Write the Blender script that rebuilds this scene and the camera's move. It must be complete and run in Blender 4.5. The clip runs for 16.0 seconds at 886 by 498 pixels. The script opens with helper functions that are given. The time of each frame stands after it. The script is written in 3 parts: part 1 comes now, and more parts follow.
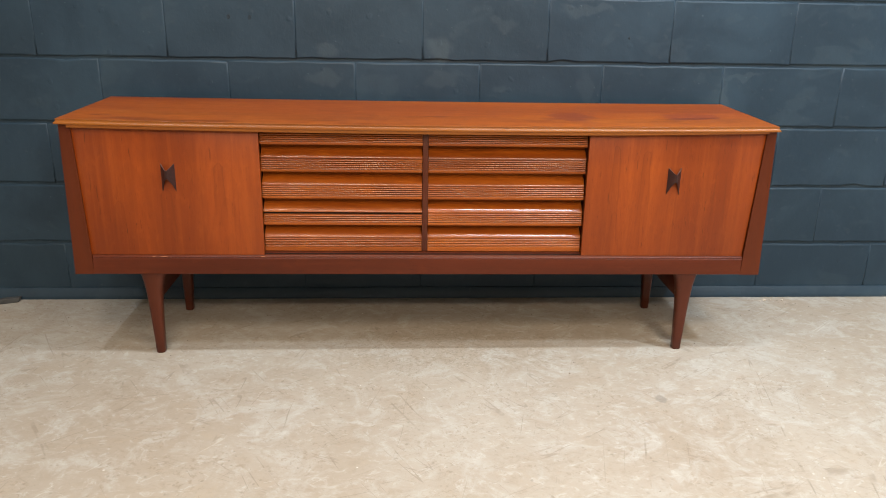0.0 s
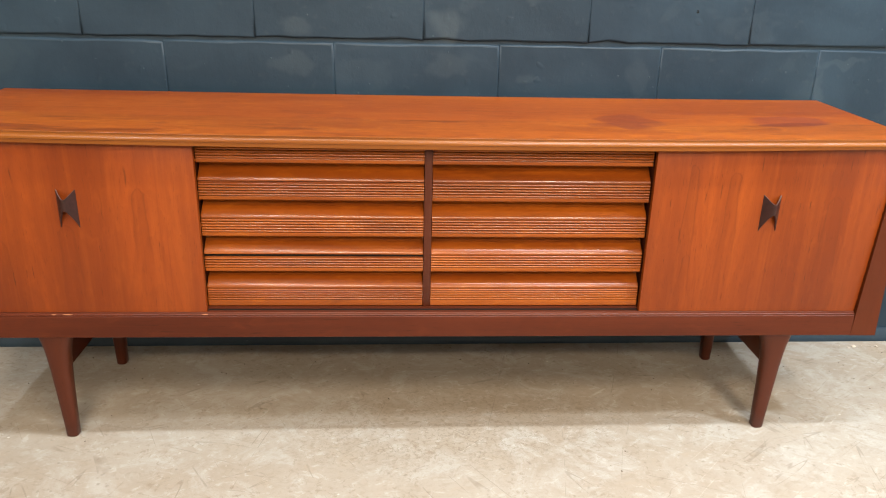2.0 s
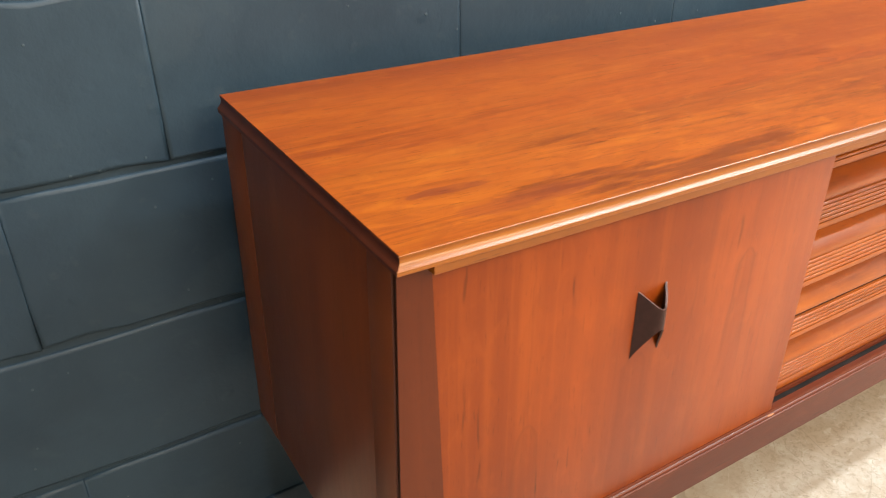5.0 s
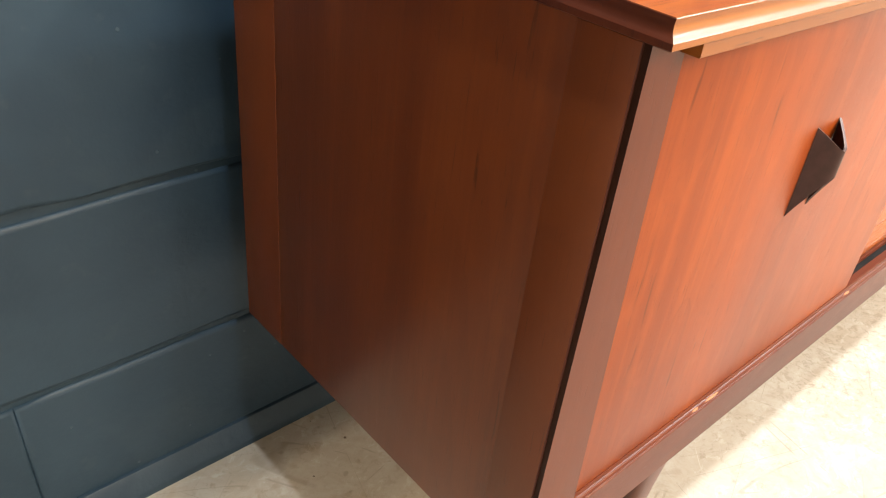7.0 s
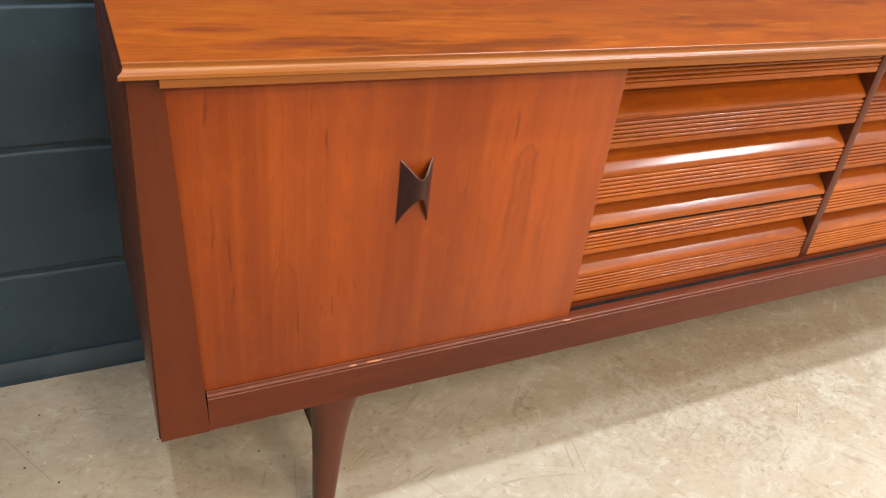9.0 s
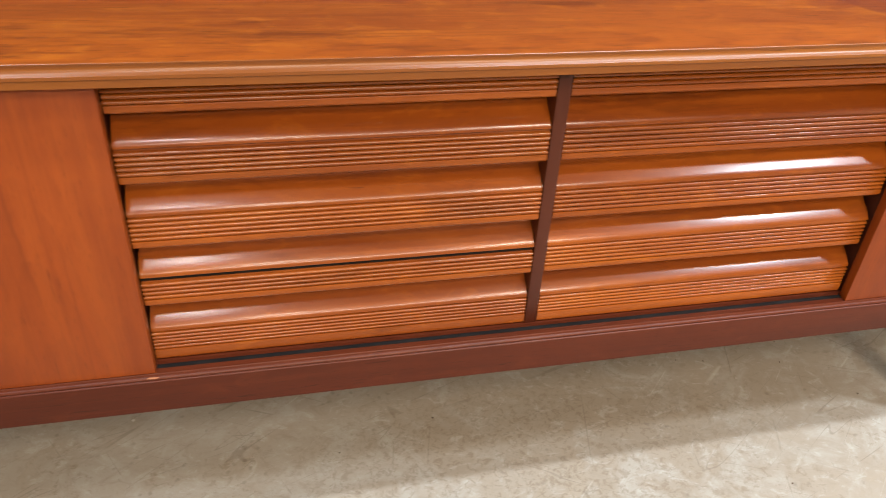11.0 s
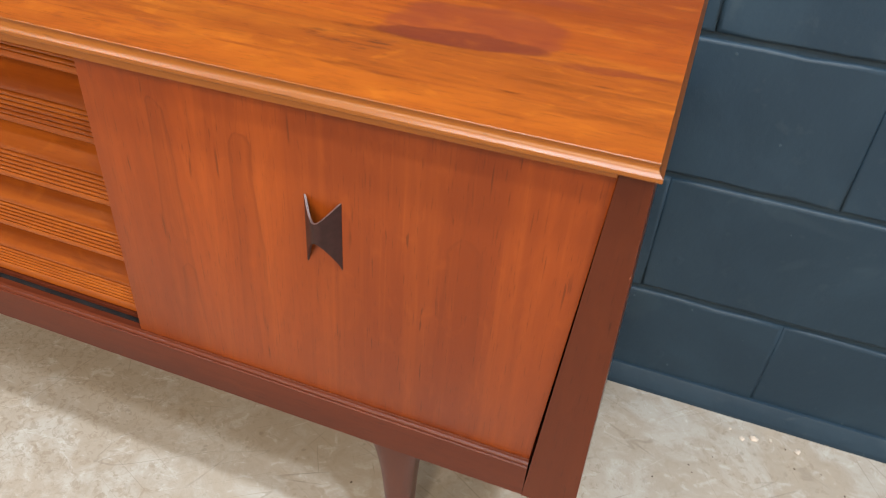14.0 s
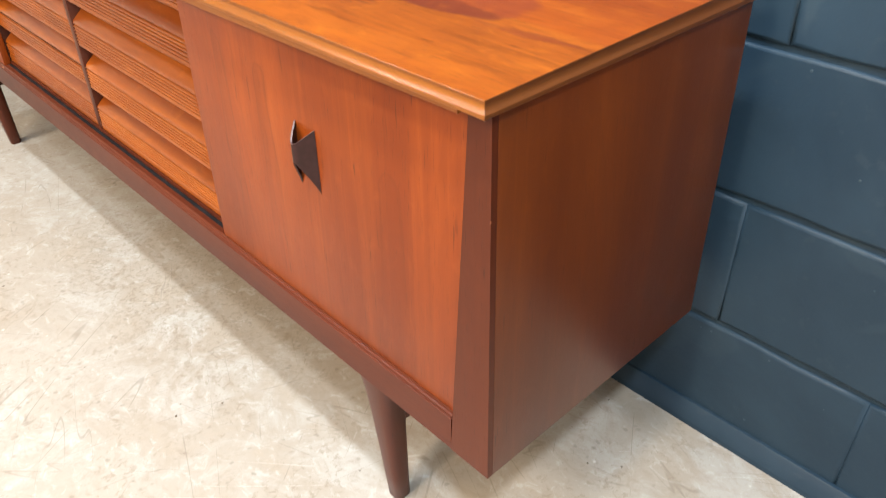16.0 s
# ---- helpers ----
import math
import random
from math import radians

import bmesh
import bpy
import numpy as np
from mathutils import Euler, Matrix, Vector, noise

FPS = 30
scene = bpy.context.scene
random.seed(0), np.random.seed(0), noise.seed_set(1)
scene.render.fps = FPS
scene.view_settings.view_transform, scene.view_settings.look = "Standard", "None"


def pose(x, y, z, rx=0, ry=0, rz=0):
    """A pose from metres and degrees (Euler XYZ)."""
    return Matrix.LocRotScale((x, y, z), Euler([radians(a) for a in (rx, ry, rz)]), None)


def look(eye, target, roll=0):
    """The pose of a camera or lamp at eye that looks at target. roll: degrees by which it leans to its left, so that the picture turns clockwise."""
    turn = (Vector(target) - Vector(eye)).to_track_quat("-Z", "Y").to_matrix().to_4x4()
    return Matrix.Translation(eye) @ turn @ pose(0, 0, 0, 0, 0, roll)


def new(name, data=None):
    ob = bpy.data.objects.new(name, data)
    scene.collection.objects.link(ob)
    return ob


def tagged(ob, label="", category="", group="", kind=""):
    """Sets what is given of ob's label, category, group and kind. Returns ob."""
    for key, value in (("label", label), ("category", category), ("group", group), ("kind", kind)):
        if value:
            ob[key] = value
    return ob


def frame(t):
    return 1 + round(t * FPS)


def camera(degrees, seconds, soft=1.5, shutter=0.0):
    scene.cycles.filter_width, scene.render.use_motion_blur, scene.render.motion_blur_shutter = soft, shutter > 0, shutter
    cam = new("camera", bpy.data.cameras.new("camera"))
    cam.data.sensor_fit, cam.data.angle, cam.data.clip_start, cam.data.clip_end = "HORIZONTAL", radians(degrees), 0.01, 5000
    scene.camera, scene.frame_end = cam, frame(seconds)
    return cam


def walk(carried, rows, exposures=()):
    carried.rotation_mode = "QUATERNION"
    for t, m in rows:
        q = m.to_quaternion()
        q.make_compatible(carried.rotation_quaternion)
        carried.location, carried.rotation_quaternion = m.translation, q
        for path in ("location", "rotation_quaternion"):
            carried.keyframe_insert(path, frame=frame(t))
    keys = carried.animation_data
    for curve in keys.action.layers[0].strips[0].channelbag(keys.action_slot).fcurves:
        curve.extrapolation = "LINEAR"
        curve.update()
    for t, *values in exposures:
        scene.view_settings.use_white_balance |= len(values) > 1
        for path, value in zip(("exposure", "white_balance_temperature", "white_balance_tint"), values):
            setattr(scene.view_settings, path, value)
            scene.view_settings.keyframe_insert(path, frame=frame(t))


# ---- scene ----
cam = camera(60.2, 16.0, soft=1.0, shutter=0.2)
PATH = [
    (0, (-0.068, -2.302, 1.137), (0.037, -0.407, 0.506), 1.0),
    (0.5, (-0.077, -2.183, 1.144), (0.014, -0.293, 0.497), 1.1),
    (1, (-0.096, -2.061, 1.134), (0.003, -0.178, 0.468), 1.3),
    (1.5, (-0.057, -1.814, 1.147), (0.052, 0.059, 0.453), 1.4),
    (2, (-0.064, -1.614, 1.12), (0.052, 0.252, 0.41), 1.3),
    (2.5, (-0.275, -1.448, 1.109), (-0.141, 0.402, 0.361), 1.2),
    (3, (-0.531, -1.243, 1.112), (-0.335, 0.575, 0.303), 1.5),
    (3.5, (-0.736, -0.957, 1.107), (-0.473, 0.841, 0.271), 1.2),
    (4, (-0.973, -0.811, 1.108), (-0.553, 0.952, 0.264), 0.4),
    (4.5, (-1.187, -0.683, 1.11), (-0.51, 0.972, 0.214), -0.5),
    (4.7, (-1.255, -0.593, 1.097), (-0.475, 0.997, 0.168), -0.8),
    (6.8, (-1.419, -0.215, 0.884), (-0.241, 0.996, -0.186), 5.1),
    (7, (-1.422, -0.22, 0.883), (-0.267, 0.974, -0.231), 5.7),
    (7.5, (-1.409, -0.277, 0.842), (-0.296, 0.946, -0.283), 7.8),
    (8, (-1.32, -0.368, 0.898), (-0.29, 0.919, -0.235), 7.6),
    (8.5, (-1.231, -0.566, 0.98), (-0.321, 0.836, -0.119), 7.3),
    (9, (-1.117, -0.724, 1.03), (-0.319, 0.764, -0.041), 7.0),
    (9.2, (-1.052, -0.777, 1.053), (-0.323, 0.764, 0.007), 6.0),
    (11.3, (-0.169, -0.765, 1.046), (0.169, 0.842, -0.096), 2.8),
    (11.5, (-0.056, -0.77, 1.044), (0.231, 0.844, -0.103), 2.3),
    (12, (0.213, -0.764, 1.039), (0.405, 0.851, -0.126), 1.8),
    (12.5, (0.46, -0.646, 1.033), (0.564, 0.923, -0.203), 2.2),
    (13, (0.678, -0.555, 1.042), (0.655, 0.987, -0.232), 2.4),
    (13.5, (0.9, -0.588, 1.034), (0.64, 0.947, -0.22), 3.6),
    (14, (1.082, -0.557, 1.075), (0.617, 0.943, -0.163), 4.5),
    (14.5, (1.18, -0.389, 1.087), (0.415, 1.034, -0.093), 3.0),
    (15, (1.283, -0.321, 1.108), (0.282, 1.003, -0.008), 1.8),
    (15.5, (1.412, -0.373, 1.093), (0.257, 0.834, -0.008), 0.5),
    (16, (1.489, -0.447, 1.034), (0.3, 0.677, -0.116), -0.6),
]
EXPOSURES = [
    (0.0, -0.28, 6050, 10), (0.5, 0.00, 6050, 10), (1.5, 0.05, 6150, 10), (2.5, 0.11, 6250, 10), (3.5, 0.20, 6300, 10), (4.0, 0.45, 6350, 10), (4.7, 0.43, 6400, 10),
    (7.0, 0.87, 6350, 10), (7.5, 0.69, 6350, 10), (8.0, 0.49, 6500, 10), (8.5, 0.27, 6500, 10), (9.2, 0.09, 6500, 10),
    (11.5, -0.13, 5950, 10), (12.0, -0.13, 6000, 10), (12.5, -0.21, 6100, 10), (13.0, -0.39, 6150, 10), (13.5, -0.31, 6050, 10), (14.0, -0.23, 5950, 10), (14.5, 0.03, 5950, 10), (15.0, 0.07, 5950, 10), (16.0, 0.23, 5950, 10),
]
walk(cam, [(t, look(eye, target, roll)) for t, eye, target, roll in PATH], EXPOSURES)

# ---- light: a closed workshop room with ceiling lamps and an added fill ----
world = bpy.data.worlds.new("room_air")
world.use_nodes = True
world.node_tree.nodes["Background"].inputs[0].default_value = (0.75, 0.85, 1.0, 1)
world.node_tree.nodes["Background"].inputs[1].default_value = 0.05
scene.world = world


def overhead_light(x, y, z, size_x, size_y, watts, colour):
    data = bpy.data.lights.new("overhead_light", "AREA")
    data.shape, data.size, data.size_y = "RECTANGLE", size_x, size_y
    data.energy, data.color = watts, colour
    ob = new("overhead_light", data)
    ob.location = (x, y, z)
    return ob


CLEAR, WARM, AMBER = (0.92, 0.985, 1.0), (1.0, 0.93, 0.82), (1.0, 0.81, 0.59)
overhead_light(-1.27, -0.48, 2.95, 0.07, 0.16, 23, CLEAR)
overhead_light(0.95, -0.50, 2.95, 1.40, 0.12, 74, CLEAR)
overhead_light(2.20, -1.05, 2.95, 0.20, 0.20, 84, CLEAR)
overhead_light(-0.78, -1.30, 2.95, 0.10, 0.24, 18, WARM)
overhead_light(-0.4, -2.55, 2.95, 0.3, 0.9, 48, AMBER)
overhead_light(1.1, -2.55, 2.95, 0.3, 0.9, 98, AMBER)
# Unseen fill added far back; lifts the doors and the floor below the board.
overhead_light(0.1, -4.15, 2.95, 3.0, 0.4, 290, AMBER)


# ---- materials ----
class Nodes:
    """Short hand for building a node material."""

    def __init__(self, name):
        self.mat = bpy.data.materials.new(name)
        self.mat.use_nodes = True
        self.tree = self.mat.node_tree
        self.bsdf = self.tree.nodes["Principled BSDF"]
        self.coord = self.tree.nodes.new("ShaderNodeTexCoord").outputs["Object"]

    def put(self, socket, value):
        if isinstance(value, bpy.types.NodeSocket):
            self.tree.links.new(value, socket)
        elif value is not None:
            socket.default_value = value

    def math(self, op, a, b=None, c=None, clamp=False):
        n = self.tree.nodes.new("ShaderNodeMath")
        n.operation, n.use_clamp = op, clamp
        for s, v in zip(n.inputs, (a, b, c)):
            self.put(s, v)
        return n.outputs[0]

    def vmath(self, op, a, b=None):
        n = self.tree.nodes.new("ShaderNodeVectorMath")
        n.operation = op
        self.put(n.inputs[0], a)
        self.put(n.inputs[1], b)
        return n.outputs["Value"] if op in ("LENGTH", "DISTANCE", "DOT_PRODUCT") else n.outputs[0]

    def mapping(self, vector, scale=(1, 1, 1), place=(0, 0, 0), turn=(0, 0, 0)):
        n = self.tree.nodes.new("ShaderNodeMapping")
        self.put(n.inputs["Vector"], vector)
        n.inputs["Scale"].default_value = scale
        n.inputs["Location"].default_value = place
        n.inputs["Rotation"].default_value = turn
        return n.outputs[0]

    def noise(self, vector, scale, detail=3.0, rough=0.5, bend=0.0):
        n = self.tree.nodes.new("ShaderNodeTexNoise")
        self.put(n.inputs["Vector"], vector)
        n.inputs["Scale"].default_value, n.inputs["Detail"].default_value = scale, detail
        n.inputs["Roughness"].default_value, n.inputs["Distortion"].default_value = rough, bend
        return n.outputs[0]

    def noise_colour(self, vector, scale, detail=2.0):
        n = self.tree.nodes.new("ShaderNodeTexNoise")
        self.put(n.inputs["Vector"], vector)
        n.inputs["Scale"].default_value, n.inputs["Detail"].default_value = scale, detail
        return n.outputs[1]

    def dots(self, vector, scale):
        n = self.tree.nodes.new("ShaderNodeTexVoronoi")
        self.put(n.inputs["Vector"], vector)
        n.inputs["Scale"].default_value = scale
        return n.outputs["Distance"]

    def span(self, value, low, high, to_low=0.0, to_high=1.0):
        n = self.tree.nodes.new("ShaderNodeMapRange")
        n.interpolation_type = "SMOOTHSTEP"
        for s, v in zip(n.inputs, (value, low, high, to_low, to_high)):
            self.put(s, v)
        return n.outputs[0]

    def mix(self, factor, a, b, blend="MIX"):
        n = self.tree.nodes.new("ShaderNodeMix")
        n.data_type, n.blend_type = "RGBA", blend
        self.put(n.inputs[0], factor)
        for s, v in ((n.inputs[6], a), (n.inputs[7], b)):
            self.put(s, (*v, 1) if isinstance(v, tuple) and len(v) == 3 else v)
        return n.outputs[2]

    def random(self):
        return self.tree.nodes.new("ShaderNodeObjectInfo").outputs["Random"]

    def bump(self, height, strength, distance=0.002):
        n = self.tree.nodes.new("ShaderNodeBump")
        n.inputs["Strength"].default_value, n.inputs["Distance"].default_value = strength, distance
        self.put(n.inputs["Height"], height)
        self.put(self.bsdf.inputs["Normal"], n.outputs[0])

    def done(self, colour, rough, metal=0.0, specular=0.5, coat=0.0):
        self.put(self.bsdf.inputs["Base Color"], (*colour, 1) if isinstance(colour, tuple) and len(colour) == 3 else colour)
        self.put(self.bsdf.inputs["Roughness"], rough)
        self.bsdf.inputs["Metallic"].default_value = metal
        self.bsdf.inputs["Specular IOR Level"].default_value = specular
        self.bsdf.inputs["Coat Weight"].default_value = coat
        self.bsdf.inputs["Coat Roughness"].default_value = 0.19
        return self.mat


def wood(name, axis, dark, mid, light, rough=0.36, seed=0.0, figure=1.0, stains=(), streak=1.0, relief=0.12, arch=0.0, across=0, gloss=0.30, leaf=False, bands=0.0, flames=(), marks=(), blots=0.0, lacquer=0.0):
    """Oiled veneer with its grain along an axis (0 x, 1 y, 2 z). arch: how plainly the flame figure shows, over the axis across."""
    n = Nodes(name)

    def stretched(scale_along, place):
        scale = [1.0, 1.0, 1.0]
        scale[axis] = scale_along
        return n.mapping(base, tuple(scale), place)

    deep = tuple(c * 0.36 for c in dark)
    shift = n.math("MULTIPLY", n.random(), 7.3)
    combine = n.tree.nodes.new("ShaderNodeCombineXYZ")
    for s in combine.inputs:
        n.put(s, shift)
    base = n.vmath("ADD", n.coord, combine.outputs[0])
    broad = stretched(0.10, (seed, seed * 1.7, seed * 0.6))
    warp = n.noise(broad, 7.0, 3.0, 0.55, 0.35)
    figure_v = n.noise(broad, 24.0, 4.0, 0.6, 0.7)
    streaks = n.noise(stretched(0.022, (seed * 3.1, 0.4, seed)), 150.0, 5.0, 0.70)
    dashes_raw = n.noise(stretched(0.06, (seed * 2.3, 1.4, seed * 0.3)), 230.0, 3.0, 0.55, 0.5)
    dashes = n.math("MULTIPLY", n.span(dashes_raw, 0.655, 0.725), n.span(n.noise(stretched(0.35, (seed, 2.0, 3.0)), 16.0, 2.0), 0.44, 0.58))
    pores = n.span(n.noise(stretched(0.05, (0.2, seed, 1.9)), 700.0, 2.0, 0.6), 0.60, 0.74)
    mottle = n.noise(stretched(0.5, (seed * 1.3, 0.7, 0.1)), 42.0, 4.0, 0.6, 0.8)
    colour = n.mix(n.span(warp, 0.30, 0.70), dark, mid)
    colour = n.mix(n.math("MULTIPLY", n.span(figure_v, 0.46, 0.74), 0.10 + 0.20 * figure), colour, light)
    colour = n.mix(n.math("MULTIPLY", n.span(figure_v, 0.42, 0.24), 0.45 * figure), colour, dark)
    colour = n.mix(n.math("MULTIPLY", n.span(mottle, 0.52, 0.70), 0.30 * figure), colour, dark)
    colour = n.mix(n.math("MULTIPLY", n.span(mottle, 0.46, 0.30), 0.25 * figure), colour, light)
    if bands:
        band = n.noise(stretched(0.025, (seed * 0.7, 2.2, seed * 1.9)), 30.0, 3.0, 0.62)
        colour = n.mix(n.math("MULTIPLY", n.span(band, 0.52, 0.66), bands), colour, light)
        colour = n.mix(n.math("MULTIPLY", n.span(band, 0.48, 0.34), bands), colour, dark)
    if blots:
        blot = n.noise(stretched(0.20, (seed * 1.1, 0.9, seed)), 15.0, 6.0, 0.66, 0.3)
        ragged = n.noise(stretched(0.10, (seed, 3.3, 0.5)), 120.0, 4.0, 0.65)
        blot = n.math("ADD", blot, n.math("MULTIPLY", n.math("SUBTRACT", ragged, 0.5), 0.30))
        colour = n.mix(n.math("MULTIPLY", n.span(blot, 0.55, 0.68), blots), colour, tuple(c * 0.62 for c in dark))
    if flames or marks:
        spot = n.tree.nodes.new("ShaderNodeSeparateXYZ")
        sway = n.vmath("MULTIPLY", n.vmath("SUBTRACT", n.noise_colour(n.mapping(n.coord, (1, 1, 0.35)), 24.0, 3.0), (0.5, 0.5, 0.5)), (0.022, 0, 0.03))
        n.put(spot.inputs[0], n.vmath("ADD", n.coord, sway))
        for cx, z_top, half, length, power in flames:
            u = n.math("DIVIDE", n.math("SUBTRACT", spot.outputs[0], cx), half)
            fall = n.math("DIVIDE", n.math("SUBTRACT", z_top, spot.outputs[2]), half)
            depth = n.math("SUBTRACT", n.math("MINIMUM", n.math("POWER", n.math("MAXIMUM", fall, 0.0), 0.5), n.math("ADD", 0.92, n.math("MULTIPLY", fall, 0.035))), n.math("ABSOLUTE", u))
            ring = n.math("MULTIPLY", n.span(depth, -0.10, 0.06), n.span(depth, 0.45, 0.06, 0.30, 1.0))
            ring = n.math("MULTIPLY", ring, n.span(fall, length / half, 0.3 * length / half))
            colour = n.mix(n.math("MULTIPLY", ring, power), colour, tuple(c * 0.70 for c in dark))
        for cx, lean, z_hi, z_lo in marks:
            off = n.math("ABSOLUTE", n.math("SUBTRACT", n.math("SUBTRACT", spot.outputs[0], cx), n.math("MULTIPLY", spot.outputs[2], lean)))
            along = n.math("ABSOLUTE", n.math("SUBTRACT", spot.outputs[2], (z_hi + z_lo) / 2))
            line = n.math("MULTIPLY", n.span(off, 0.0024, 0.0004), n.span(along, (z_hi - z_lo) / 2, (z_hi - z_lo) / 6))
            line = n.math("MULTIPLY", line, n.span(dashes_raw, 0.40, 0.55, 0.10, 0.55))
            colour = n.mix(line, colour, deep)
    if arch:
        split = n.tree.nodes.new("ShaderNodeSeparateXYZ")
        n.put(split.inputs[0], base)
        u = n.math("ADD", split.outputs[across], n.math("MULTIPLY", n.math("SUBTRACT", n.noise(broad, 5.0, 3.0), 0.5), 0.10))
        u = n.math("PINGPONG", u, 0.145)
        field = n.math("ADD", n.math("MULTIPLY", n.math("POWER", u, 1.7), 190.0), n.math("MULTIPLY", split.outputs[axis], 9.0))
        field = n.math("FRACT", n.math("ADD", field, n.math("MULTIPLY", figure_v, 0.7)))
        line = n.math("MULTIPLY", n.span(field, 0.25, 0.95), n.span(field, 1.0, 0.97))
        colour = n.mix(n.math("MULTIPLY", line, n.span(warp, 0.36, 0.62, 0.25 * arch, arch)), colour, tuple(c * 0.72 for c in dark))
    if leaf:
        place = n.tree.nodes.new("ShaderNodeSeparateXYZ")
        n.put(place.inputs[0], n.coord)
        drift = n.math("ADD", place.outputs[1], n.math("MULTIPLY", n.math("SUBTRACT", warp, 0.5), 0.05))
        colour = n.mix(n.span(drift, 0.150, 0.158, 0.0, 0.38), colour, tuple(c * k for c, k in zip(mid, (0.84, 0.62, 0.8))))
        colour = n.mix(n.math("MULTIPLY", n.span(place.outputs[0], 0.45, 0.85), n.span(drift, 0.15, 0.10, 0.0, 0.14)), colour, light)
    colour = n.mix(n.math("MULTIPLY", n.span(streaks, 0.52, 0.72), 0.34 * streak), colour, dark)
    colour = n.mix(n.math("MULTIPLY", n.span(streaks, 0.46, 0.28), 0.15 * streak), colour, light)
    colour = n.mix(n.math("MULTIPLY", dashes, min(0.70, 0.62 * streak)), colour, deep)
    colour = n.mix(n.math("MULTIPLY", pores, 0.34 * streak), colour, deep)
    for (cx, cy, half_x, half_y, turn, tone, power, square, broken) in stains:
        flat = n.mapping(n.coord, (1, 1, 0))
        wander = n.vmath("SUBTRACT", n.noise_colour(n.mapping(n.coord, (0.7, 1.4, 0)), 26.0, 5.0), (0.5, 0.5, 0.5))
        p = n.vmath("SUBTRACT", n.vmath("ADD", flat, n.vmath("MULTIPLY", wander, (0.045, 0.026, 0))), (cx, cy, 0))
        p = n.mapping(p, (1, 1, 0), (0, 0, 0), (0, 0, turn))
        p = n.mapping(p, (1 / half_x, 1 / half_y, 0))
        parts = n.tree.nodes.new("ShaderNodeSeparateXYZ")
        n.put(parts.inputs[0], p)
        d = n.math("ADD", n.math("POWER", n.math("ABSOLUTE", parts.outputs[0]), square), n.math("POWER", n.math("ABSOLUTE", parts.outputs[1]), square))
        d = n.math("POWER", d, 1 / square)
        inside = n.math("MULTIPLY", n.span(d, 1.08, 0.88), n.span(mottle, 0.25, 0.60, power * 0.55, power))
        if broken:
            inside = n.math("MULTIPLY", inside, n.span(n.noise(stretched(0.14, (0, 0, 0)), 190.0, 4.0, 0.65), 0.50, 0.62))
        colour = n.mix(inside, colour, tone)
    sheen = n.math("ADD", rough - 0.08, n.math("ADD", n.math("MULTIPLY", warp, 0.10), n.math("MULTIPLY", mottle, 0.06)))
    n.bump(n.math("SUBTRACT", streaks, n.math("MULTIPLY", n.math("ADD", pores, dashes), 0.7)), relief, 0.0006)
    return n.done(colour, sheen, specular=gloss, coat=lacquer)


DOOR_WOOD = wood("teak_door_veneer", 2, (0.146, 0.0245, 0.002), (0.236, 0.0445, 0.003), (0.306, 0.069, 0.006), gloss=0.32, rough=0.38, seed=1.3, figure=0.55, streak=1.4, arch=0.12, across=0, bands=0.22, flames=(
    (0.592, 0.706, 0.011, 0.34, 0.50), (0.689, 0.690, 0.012, 0.30, 0.45), (0.600, 0.496, 0.011, 0.12, 0.40), (0.930, 0.640, 0.020, 0.28, 0.32),
    (-0.628, 0.642, 0.016, 0.22, 0.45), (-0.790, 0.560, 0.020, 0.24, 0.30), (-0.936, 0.520, 0.016, 0.18, 0.32),
), marks=(
    (0.618, 0.012, 0.690, 0.610), (0.565, 0.019, 0.565, 0.520), (0.650, 0.018, 0.675, 0.625), (0.690, 0.018, 0.500, 0.415), (0.798, 0.015, 0.650, 0.585), (0.745, 0.000, 0.735, 0.690), (0.905, 0.000, 0.560, 0.520),
    (-1.020, 0.012, 0.740, 0.690), (-1.020, 0.010, 0.640, 0.540), (-1.000, 0.010, 0.590, 0.450), (-0.890, 0.006, 0.690, 0.640), (-0.970, 0.006, 0.680, 0.630), (-0.920, 0.004, 0.470, 0.410), (-0.708, 0.000, 0.625, 0.555), (-0.655, 0.006, 0.700, 0.640),
))
